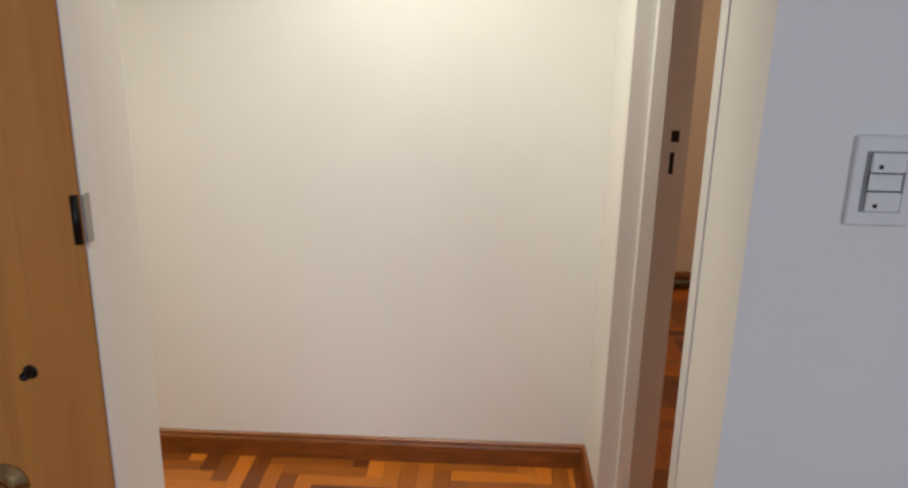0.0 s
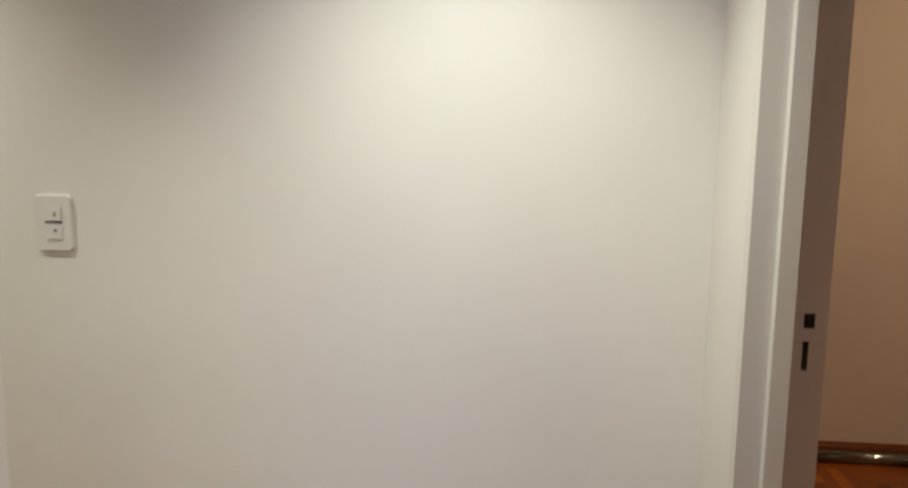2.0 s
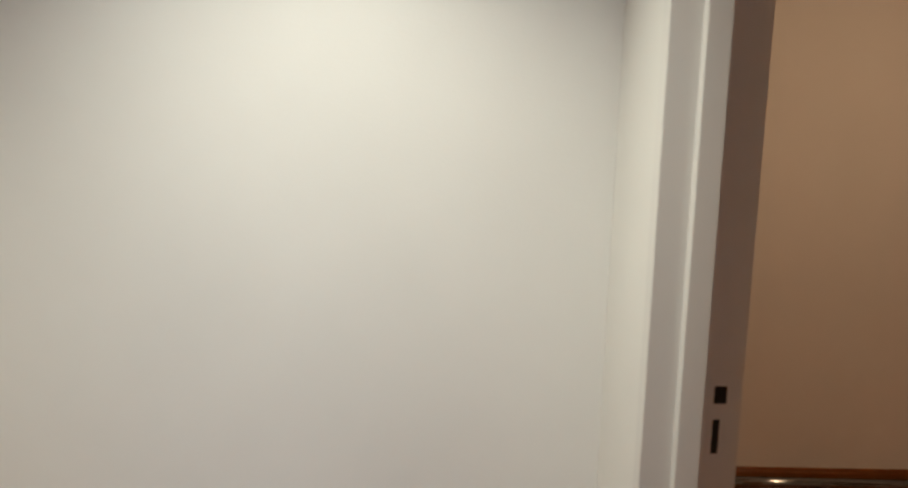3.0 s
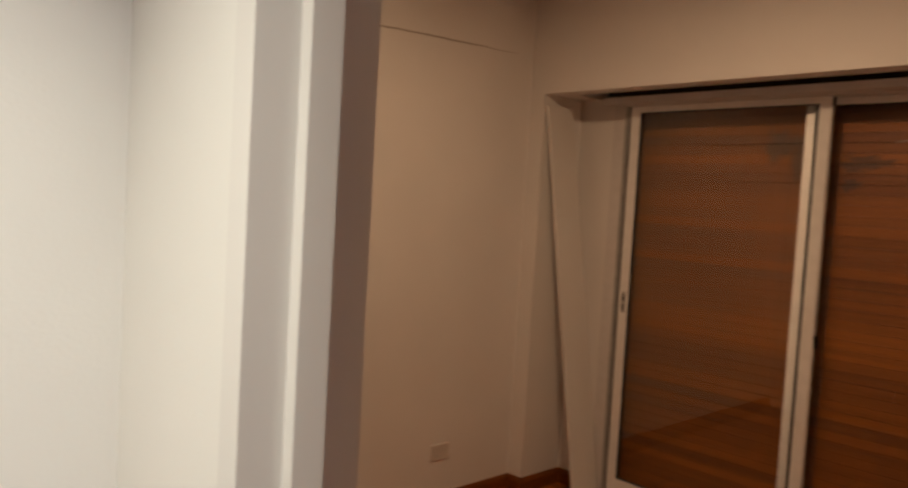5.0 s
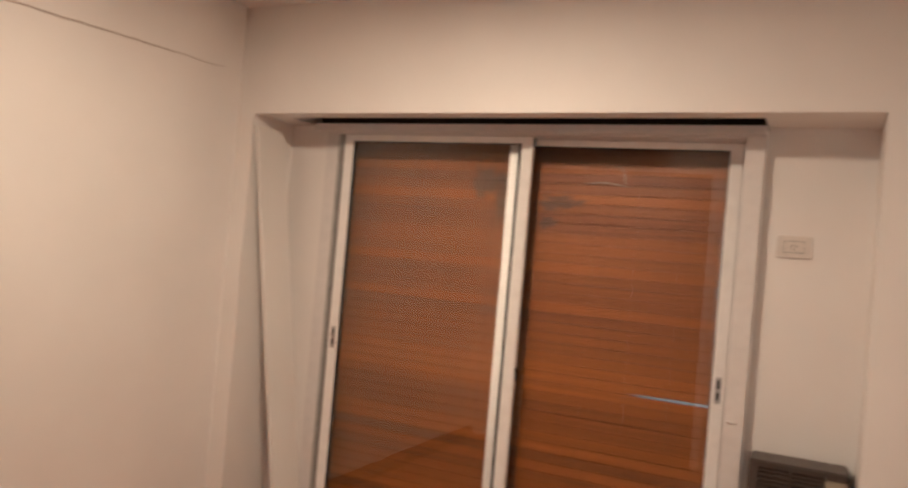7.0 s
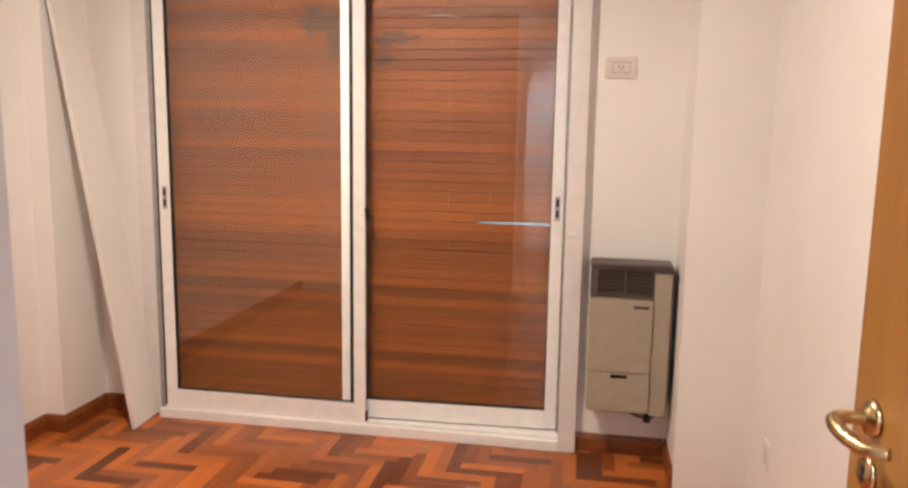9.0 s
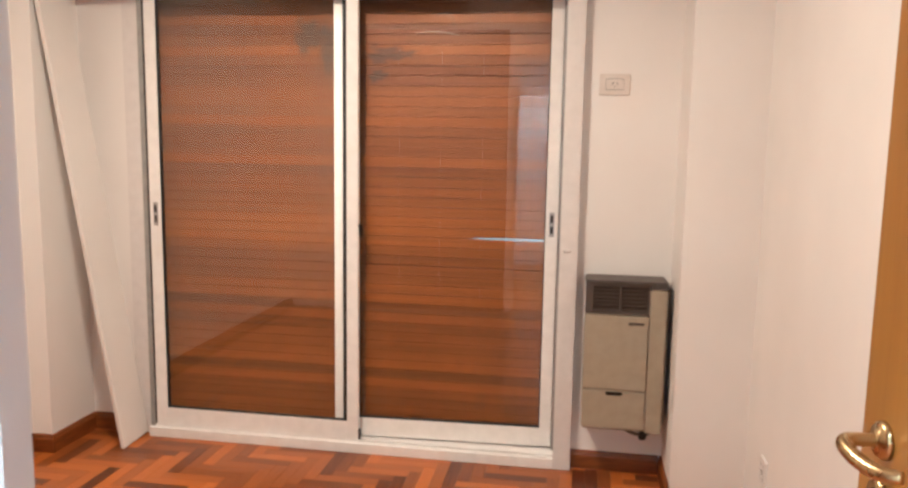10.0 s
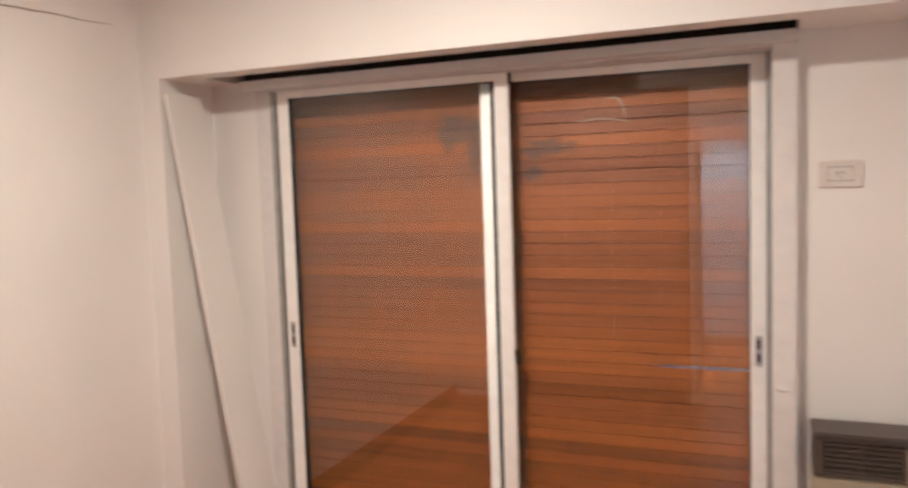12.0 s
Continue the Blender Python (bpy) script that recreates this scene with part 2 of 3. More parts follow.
def rounded_plate(w, h, d, r, m, bevel=0.003):
    """A plate w by h with rounded corners and a soft edge, d thick, its back in m's plane (m: x across, y up, z off the wall)."""
    bm = bmesh.new()
    rows = []
    for inset, depth in ((0, 0), (0, d - bevel), (bevel * 0.35, d - bevel * 0.35), (bevel, d)):
        ring = []
        for cx, cy, start in ((w / 2 - r, h / 2 - r, 0), (-w / 2 + r, h / 2 - r, 90), (-w / 2 + r, -h / 2 + r, 180), (w / 2 - r, -h / 2 + r, 270)):
            for k in range(6):
                a = radians(start + 90 * k / 5)
                q = max(r - inset, 0.0005)
                ring.append(bm.verts.new(m @ Vector((cx + q * math.cos(a), cy + q * math.sin(a), depth))))
        rows.append(ring)
    n = len(rows[0])
    for a, b in zip(rows, rows[1:]):
        for k in range(n):
            bm.faces.new((a[k], a[(k + 1) % n], b[(k + 1) % n], b[k]))
    bm.faces.new(rows[-1])
    bm.faces.new(rows[0][::-1])
    bmesh.ops.recalc_face_normals(bm, faces=bm.faces)
    return bm


def on_wall(x, y, z, facing):
    """The pose of a plate on a wall: x across, y up, z off the wall. facing: the yaw in degrees towards which the wall looks (0: +y)."""
    return Matrix.Translation((x, y, z)) @ Euler((0, 0, radians(facing))).to_matrix().to_4x4() @ Matrix(((-1, 0, 0, 0), (0, 0, 1, 0), (0, 1, 0, 0), (0, 0, 0, 1)))


def structure(name, bm, mat, label, category):
    return tagged(link(name, bm, mat), label, category, kind="structure")


# ---- the large structure ----
XL, XR = -1.775, 1.21               # bedroom side walls
YN, YB = 2.693, 2.996               # window wall, back of its niche
NL, NR, ZN = -1.682, 0.94, 2.065    # niche sides and top
CZ = 2.57                           # bedroom ceiling
FL, FR = -1.46, 0.56                # window casing, outside
DL, DR = 0.284, 1.084               # bedroom doorway
LX = 1.285                          # living room face of the partition
OL = -0.816                         # left side of the hall's opening
YD = -0.035                         # hall face right of the doorway

structure("wall_west", boxes((XL - 0.15, XL, -0.62, 3.15, 0, 2.6)), BED_WALL, "white painted plaster wall of the bedroom", "wall")
structure("wall_window", boxes((XL, NL, YN, 3.15, 0, 2.6), (NR, XR, YN, 3.15, 0, 2.6), (NL, NR, YN, 2.800, ZN, 2.6),
          (NL, FL, YB, 3.15, 0, ZN), (FR, NR, YB, 3.15, 0, ZN), (NL, FL - 0.09, 2.800, 3.15, ZN, 2.6), (FR, NR, 2.800, 3.15, ZN, 2.6),
          (FL - 0.09, FR, 3.130, 3.15, ZN - 0.02, 2.6)), BED_WALL, "white plaster wall with a shallow niche for the window", "wall")
structure("wall_east", extrude([(1.112, YD), (LX, YD), (LX, 3.15), (XR, 3.15), (XR, 0.15), (1.112, 0.15)], 0, 2.6), BED_WALL, "white plaster partition between bedroom and living room", "wall")
structure("wall_door", boxes((0.0, DL - 0.03, 0.0, 0.15, 0, 2.6), (DL - 0.03, 1.112, 0.0, 0.15, 2.06, 2.6)), WALL, "white plaster wall round the bedroom doorway", "wall")
structure("wall_hall", boxes((-0.12, 0.0, -2.4, 0.15, 0, 2.6)), WALL, "white plaster wall at the end of the hall", "wall")
structure("wall_hall_end", boxes((-0.12, 1.12, -2.5, -2.4, 0, 2.6)), WALL, "white plaster end wall of the hall", "wall")
structure("wall_living_west", boxes((1.12, LX, -3.0, OL - 0.80, 0, 2.6)), WALL, "white plaster wall of the living room beside the hall opening", "wall")
structure("wall_opening", boxes((1.12, 1.243, OL - 0.80, OL - 0.014, 0, 2.6)), WALL, "white plaster side of the hall opening", "wall")
structure("wall_over_door", boxes((1.243, LX, OL - 0.80, OL - 0.014, 2.05, 2.6)), WALL, "white plaster over the closed door", "wall")
structure("trim", boxes((1.243, LX + 0.003, OL - 0.002, OL, 0, 2.05)), WALL, "white painted edge strip beside the door", "trim")
structure("wall_header", boxes((1.12, LX, OL, YD, 2.1, 2.6)), WALL, "white plaster over the hall opening", "wall")
structure("wall_closet_side", boxes((XL, -1.36, 0.03, 0.15, 0, 2.6)), BED_WALL, "white plaster wall beside the closet", "wall")
structure("wall_closet_back", boxes((XL, -0.12, -0.62, -0.5, 0, 2.6)), BED_WALL, "white plaster back of the closet recess", "wall")
structure("wall_living_north", boxes((LX, 4.75, 3.0, 3.15, 0, 2.6)), WALL, "white plaster wall of the living room", "wall")
structure("wall_living_south", boxes((LX, 4.75, -3.15, -3.0, 0, 2.6)), WALL, "white plaster wall of the living room", "wall")
structure("wall_living_east", boxes((4.6, 4.75, -3.0, -1.0, 0, 2.6), (4.6, 4.75, 1.4, 3.0, 0, 2.6), (4.6, 4.75, -1.0, 1.4, 0, 0.6), (4.6, 4.75, -1.0, 1.4, 2.3, 2.6)), WALL, "white plaster wall with the living room window", "wall")
structure("ceiling_bedroom", boxes((XL + 0.006, XR, 0.15, YN, CZ, 2.6), (XL, -0.12, -0.5, 0.15, CZ, 2.6)), CEIL, "off-white painted bedroom ceiling", "ceiling")
structure("ceiling_hall", boxes((0.0, 1.12, -2.4, 0.0, 2.4, 2.5)), CEIL, "off-white painted hall ceiling", "ceiling")
structure("ceiling_living", boxes((LX, 4.6, -3.0, 3.0, 2.5, 2.6)), CEIL, "off-white painted living room ceiling", "ceiling")
structure("roof", boxes((XL - 0.15, 4.75, -3.15, 3.15, 2.6, 2.7)), CEIL, "concrete slab over the flat", "roof")

# door frame: pressed steel, profile with a stop
def jamb_profile(x, s, y0):
    return [(x - s * 0.034, y0), (x, y0), (x, y0 + 0.047), (x + s * 0.014, y0 + 0.049), (x + s * 0.014, y0 + 0.083), (x - s * 0.028, y0 + 0.085),
            (x - s * 0.030, y0 + 0.158), (x - s * 0.034, y0 + 0.158)]


door_1 = thing("door_1", (DL, 0.08, 0), "white enamelled steel door frame of the bedroom", "door frame", kind="structure")
left_jamb = part("jamb", extrude(jamb_profile(DL, 1, -0.002), 0, 2.03), ENAMEL, door_1)
part("jamb", extrude(jamb_profile(DR, -1, YD - 0.002), 0, 2.03), ENAMEL, door_1)
part("head", boxes((DL, DR, -0.002, 0.156, 2.03, 2.06), bevel=0.002), ENAMEL, door_1)
sx = DL - 0.0285
part("strike_plate", boxes((sx - 0.003, sx + 0.0006, 0.106, 0.138, 0.975, 1.125), bevel=0.0003), ENAMEL, left_jamb)
part("strike_hole", boxes((sx - 0.004, sx + 0.0012, 0.112, 0.132, 1.075, 1.103), bevel=0.0005), DARK, left_jamb)
part("strike_hole", boxes((sx - 0.004, sx + 0.0012, 0.113, 0.124, 0.995, 1.050), bevel=0.0005), DARK, left_jamb)

# skirting boards
SKIRT = [(0, 0), (0.014, 0), (0.014, 0.058), (0.012, 0.064), (0.009, 0.067), (0.011, 0.071), (0.009, 0.077), (0.004, 0.080), (0, 0.080)]


def skirting(a, b, out):
    structure("baseboard", along(SKIRT, a, b, out), SKIRTING, "dark varnished wooden skirting board along the wall", "baseboard")


skirting((0, -2.4), (0, 0), (1, 0))
skirting((0.014, 0), (DL - 0.034, 0), (0, -1))
skirting((XL, 0.17), (XL, YN), (1, 0))
skirting((XL + 0.014, YN), (NL + 0.014, YN), (0, -1))
skirting((NL, YN), (NL, YB), (1, 0))
skirting((NL + 0.014, YB), (FL, YB), (0, -1))
skirting((FR, YB), (NR - 0.014, YB), (0, -1))
skirting((NR, YN + 0.004), (NR, YB), (-1, 0))

# ---- window ----
window_1 = thing("window_1", (-0.45, 2.95, 0), "white aluminium sliding glass door with two sashes, closed", "sliding door", kind="structure")
ZF = 2.052
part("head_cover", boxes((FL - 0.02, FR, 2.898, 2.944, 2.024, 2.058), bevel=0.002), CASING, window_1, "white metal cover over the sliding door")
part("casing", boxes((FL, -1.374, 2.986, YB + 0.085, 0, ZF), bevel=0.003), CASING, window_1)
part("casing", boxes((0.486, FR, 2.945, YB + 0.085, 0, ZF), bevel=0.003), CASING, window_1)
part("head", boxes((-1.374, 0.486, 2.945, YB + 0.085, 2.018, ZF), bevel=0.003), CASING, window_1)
part("window_sill", boxes((-1.374, 0.486, 2.945, YB + 0.085, 0, 0.045), (-1.374, 0.486, 2.967, 2.971, 0.045, 0.056), bevel=0.002), ALUMINIUM, window_1)
part("track", boxes((-1.374, -1.352, 2.964, 3.0800, 0.045, 2.018), bevel=0.001), TRACK, window_1, "grey aluminium side track")
part("track", boxes((0.474, 0.486, 3.0450, 3.0800, 0.045, 2.018), bevel=0.001), TRACK, window_1)


def sash(x0, x1, y0, y1, stile_l, stile_r, latch_x, label, skew=0.0):
    z0, z1, rail_b, rail_t = 0.052, 2.016, 0.085, 0.030
    def skewed(bm):
        for v in bm.verts:
            v.co.y += (v.co.x - (x0 + x1) / 2) * skew
        return bm

    s = part("sash", skewed(boxes((x0, x0 + stile_l, y0, y1, z0, z1), (x1 - stile_r, x1, y0, y1, z0, z1),
             (x0 + stile_l, x1 - stile_r, y0, y1, z0, z0 + rail_b), (x0 + stile_l, x1 - stile_r, y0, y1, z1 - rail_t, z1), bevel=0.0025)), ALUMINIUM, window_1, label)
    gx0, gx1, gz0, gz1 = x0 + stile_l, x1 - stile_r, z0 + rail_b, z1 - rail_t
    g = 0.004
    part("gasket", skewed(boxes((gx0, gx0 + g, y0 + 0.002, y1 - 0.002, gz0, gz1), (gx1 - g, gx1, y0 + 0.002, y1 - 0.002, gz0, gz1),
         (gx0 + g, gx1 - g, y0 + 0.002, y1 - 0.002, gz0, gz0 + g), (gx0 + g, gx1 - g, y0 + 0.002, y1 - 0.002, gz1 - g, gz1))), GASKET, s, "black rubber glazing gasket")
    ym = (y0 + y1) / 2
    pane = part("pane", skewed(boxes((gx0 + g, gx1 - g, ym - 0.002, ym + 0.002, gz0 + g, gz1 - g))), GLASS, s, "clear glass pane")
    pane.visible_shadow = False
    part("latch", skewed(boxes((latch_x - 0.011, latch_x + 0.011, y0 - 0.003, y0 + 0.004, 0.985, 1.09), bevel=0.002)), STEEL, s, "recessed steel finger pull")
    # raised black pieces paint in the shade of the two slots
    part("latch_slot", skewed(boxes((latch_x - 0.006, latch_x + 0.006, y0 - 0.0042, y0, 1.0, 1.03), (latch_x - 0.006, latch_x + 0.006, y0 - 0.0042, y0, 1.045, 1.078), bevel=0.001)), GASKET, s)
    return s


front = sash(-1.345, -0.377, 2.967, 2.993, 0.055, 0.052, -1.316, "inner sliding sash of white aluminium")
outer = sash(-0.495, 0.472, 3.0420, 3.0680, 0.034, 0.052, 0.446, "outer sliding sash of white aluminium", 0.042)
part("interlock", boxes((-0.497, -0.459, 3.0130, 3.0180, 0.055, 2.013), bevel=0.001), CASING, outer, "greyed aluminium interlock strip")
part("brush", boxes((-0.459, -0.438, 3.0150, 3.0190, 0.055, 2.013)), GASKET, outer, "black felt seal")
part("lock", tube([(-0.372, 2.975, 1.02), (-0.366, 2.971, 1.0), (-0.364, 2.969, 0.97)], 0.008, 10), BLACK_METAL, front, "small black sash lock", True)
part("brush", boxes((-0.377, -0.372, 2.971, 2.989, 0.052, 0.10), (-0.377, -0.371, 2.971, 2.989, 1.975, 2.012)), GASKET, front)
part("brush", boxes((-1.352, -1.345, 2.971, 2.989, 0.06, 2.010)), GASKET, front, "black felt seal")



def smear(points, width):
    """A dried streak on the glass: a thin raised line, widest in the middle."""
    line = smooth_path(points)
    return tube(line, [0.0006 + width * math.sin(math.pi * i / (len(line) - 1)) for i in range(len(line))], 8)


part("smear", smear([(-0.055, 3.0295, 1.898), (-0.015, 3.0315, 1.906), (0.010, 3.0325, 1.885), (0.022, 3.0330, 1.835)], 0.0022), SMEAR, outer, "whitish dried streak on the glass", True)
part("smear", smear([(-0.150, 3.0250, 1.828), (-0.060, 3.0290, 1.836), (0.035, 3.0335, 1.822)], 0.0016), SMEAR, outer, "", True)
part("paint_lump", lathe([(0.0, 0), (0.016, 0), (0.013, 0.004), (0.006, 0.007), (0.0, 0.008)], pose(0.516, 2.9455, 0.943, 90, 0, 0) @ Matrix.Diagonal((1.2, 0.55, 1, 1)), 16), CASING, window_1, "dried lump of white paint", True)

# ---- wooden roller shutter behind the glass ----
shutter = thing("roller_shutter", (-0.45, 3.11, 0), "closed wooden roller shutter of reddish varnished slats behind the glass", "roller shutter")
PITCH, GAP_AT = 0.0436, 22


def slat(z, lift=0.0, thin=False, joint=0.001):
    """One slat with a rounded lower and upper edge; joint: how open its lower joint is."""
    bm = bmesh.new()
    stops = (-1.456, 0.07, 0.14, 0.30, 0.47, 0.556)
    low = (0, 0, lift * 0.7, lift, lift, lift * 0.8)
    drop = [0.0035 * u for u in (0, 0, 0.7, 1, 1, 0.8)] if thin else [0.0] * 6
    outline = [(3.1040, 0.0), (3.0975, joint * 0.3), (3.0954, joint), (3.0950, joint + 0.003), (3.0949, PITCH / 2), (3.0950, PITCH - 0.0030), (3.0954, PITCH - 0.0010), (3.0975, PITCH - 0.0006), (3.1050, PITCH - 0.0005), (3.1050, PITCH + (0.0 if thin else 0.004)),
               (3.1110, PITCH + (0.0 if thin else 0.004)), (3.1110, 0.0)]
    rings = [[bm.verts.new((x, y, z + h + (up if h < 0.01 else -down if h > PITCH - 0.01 else 0))) for y, h in outline] for x, up, down in zip(stops, low, drop)]
    n = len(outline)
    for a, b in zip(rings, rings[1:]):
        for k in range(n):
            bm.faces.new((a[k], a[(k + 1) % n], b[(k + 1) % n], b[k]))
    bm.faces.new(rings[0])
    bm.faces.new(rings[-1][::-1])
    bmesh.ops.recalc_face_normals(bm, faces=bm.faces)
    return bm


slat_rng = random.Random(5)
for k in range(49):
    part("slat", slat(0.002 + k * PITCH, 0.0060 if k == GAP_AT else 0.0, k == GAP_AT - 1, slat_rng.choice((0.0004, 0.0005, 0.0009, 0.0022))), SHUTTER, shutter)
# solid black blocks stand in for the shade up in the shutter box
part("shutter_box", boxes((FL - 0.085, FR - 0.004, 2.803, 3.128, 2.150, 2.255), (FL - 0.02, FR - 0.004, 2.947, 3.128, 2.060, 2.150)), DARK, shutter, "black filler standing in for the shade inside the shutter box")
part("guide", boxes((-1.456, -1.43, 3.083, 3.0935, 0, 2.14)), GASKET, shutter)
part("guide", boxes((0.530, 0.556, 3.083, 3.0935, 0, 2.14)), GASKET, shutter)

# ---- bedroom things ----
board = boxes((-0.009, 0.009, -0.101, 0.101, 0, 2.022), bevel=0.002)
bmesh.ops.transform(board, matrix=pose(-1.405, 2.880, 0.0, 2.3, -7.45, 0), verts=board.verts)
low = min(v.co.z for v in board.verts)
bmesh.ops.translate(board, vec=(0, 0, 0.001 - low), verts=board.verts)
tagged(link("loose_board", board, BOARD), "long white laminated board leaning in the window niche", "board")

# thin crack along the side wall, a little uneven
crack = bmesh.new()
crack_rng = random.Random(3)
rows = []
for i in range(41):
    y = 0.35 + i * 0.0555
    z = 2.222 + (y - 1.6) * 0.034 + crack_rng.uniform(-0.0022, 0.0022)
    half = 0.0024 * (1.0 if i < 34 else (41 - i) / 8) + 0.0004
    rows.append([crack.verts.new((XL + d, y, z + h)) for d, h in ((0.0, -half), (0.0022, -half * 0.4), (0.0022, half * 0.4), (0.0, half))])
for a, b in zip(rows, rows[1:]):
    for q in range(3):
        crack.faces.new((a[q], a[q + 1], b[q + 1], b[q]))
bmesh.ops.recalc_face_normals(crack, faces=crack.faces)
structure("trim", crack, CRACK, "thin brownish crack line high along the bedroom wall", "crack")

# pole lying on the floor along the side wall
POLE_X, POLE_R = XL + 0.014 + 0.030, 0.026
pole = thing("metal_pole", (POLE_X, 1.35, 0.0), "dark chrome pole lying on the floor along the wall", "pole")
part("tube", lathe([(0.0, 0), (POLE_R, 0), (POLE_R, 1.84), (0.0, 1.84)], pose(POLE_X, 0.42, POLE_R, -90, 0, 0), 32), CHROME, pole, "", True)
part("end_cap", lathe([(0.0, 0), (POLE_R + 0.002, 0), (POLE_R + 0.003, 0.004), (POLE_R + 0.003, 0.045), (POLE_R - 0.004, 0.055), (0.0, 0.056)], pose(POLE_X, 2.262, POLE_R + 0.003, -90, 0, 0), 28), GREY_PLASTIC, pole, "grey plastic end cap", True)
part("cord", tube(smooth_path([(POLE_X + 0.01, 2.00, 0.050), (POLE_X - 0.004, 1.99, 0.078), (POLE_X - 0.012, 2.015, 0.094), (POLE_X - 0.006, 2.045, 0.080), (POLE_X + 0.008, 2.04, 0.051)]), 0.0035, 8), GASKET, pole, "short loop of dark cord", True)

# heater
HX0, HX1, HS, HY = 0.597, 0.915, 0.845, 2.825
heater = thing("gas_heater", (0.75, 2.99, 0.235), "beige enamelled wall gas heater with a dark louvred top", "heater")
body = part("body", boxes((HX0, HS, HY, 2.975, 0.24, 0.716), bevel=0.008), HEATER, heater)
part("side_panel", boxes((HS + 0.0005, HX1, HY - 0.002, 2.975, 0.235, 0.820), bevel=0.006), HEATER, heater)
part("lower_panel", boxes((HX0 + 0.002, HS - 0.0006, HY - 0.005, HY + 0.004, 0.248, 0.405), bevel=0.003), HEATER, heater)
part("upper_panel", boxes((HX0 + 0.002, HS - 0.0006, HY - 0.005, HY + 0.004, 0.411, 0.712), bevel=0.003), HEATER, heater)
part("slot_handle", boxes((0.690, 0.755, HY - 0.009, HY - 0.002, 0.388, 0.402), bevel=0.002), BLACK_METAL, heater, "dark recessed handle")
part("badge", boxes((0.768, 0.828, HY - 0.008, HY - 0.003, 0.676, 0.687), bevel=0.001), HEATER_TOP, heater, "small dark nameplate")
grille = part("grille", boxes((HX0, HS, HY, HY + 0.012, 0.718, 0.731), (HX0, HS, HY, HY + 0.012, 0.826, 0.834), (HX0, HX0 + 0.030, HY, HY + 0.012, 0.731, 0.826),
              (HS - 0.008, HS, HY, HY + 0.012, 0.731, 0.826), (HX0 + 0.132, HX0 + 0.140, HY + 0.001, HY + 0.012, 0.731, 0.826), bevel=0.002), HEATER_TOP, heater, "dark brown louvred outlet")
# black block in place of the shaded hollow behind the louvres
part("grille_back", boxes((HX0 + 0.002, HS - 0.002, HY + 0.03, 2.97, 0.718, 0.832)), DARK, heater)
part("top_cover", boxes((HX0 - 0.003, HX1, HY - 0.004, 2.978, 0.834, 0.850), bevel=0.006), HEATER_TOP, heater, "dark brown enamelled top")
part("top_cover", boxes((HS + 0.0015, HX1, HY - 0.002, 2.975, 0.820, 0.834), bevel=0.003), HEATER_TOP, heater)
for i in range(6):
    z = 0.740 + i * 0.0155
    for x0, x1 in ((HX0 + 0.030, HX0 + 0.132), (HX0 + 0.140, HS - 0.008)):
        s = boxes((x0, x1, -0.010, 0.010, -0.0022, 0.0022))
        bmesh.ops.transform(s, matrix=pose(0, HY + 0.012, z, 32, 0, 0), verts=s.verts)
        part("louvre", s, HEATER_TOP, grille)
part("gas_valve", lathe([(0.0, 0), (0.014, 0.0), (0.016, 0.006), (0.016, 0.03), (0.010, 0.036), (0.0, 0.036)], pose(0.845, 2.86, 0.199)), BLACK_METAL, heater, "black gas valve", True)
part("gas_pipe", tube(smooth_path([(0.77, 2.87, 0.236), (0.80, 2.865, 0.222), (0.845, 2.86, 0.216), (0.87, 2.90, 0.21), (0.88, 2.99, 0.215)]), 0.007, 10), HEATER_TOP, heater, "", True)
# added black strip: the shadow line between heater and niche wall
part("back_plate", boxes((HX1 + 0.001, HX1 + 0.008, 2.868, 2.990, 0.262, 0.828), bevel=0.002), BLACK_METAL, heater, "black strip standing in for the shadow beside the heater")
part("wall_bracket", boxes((HX0 + 0.03, HX1 - 0.03, 2.975, 2.996, 0.3, 0.8)), HEATER_TOP, heater)


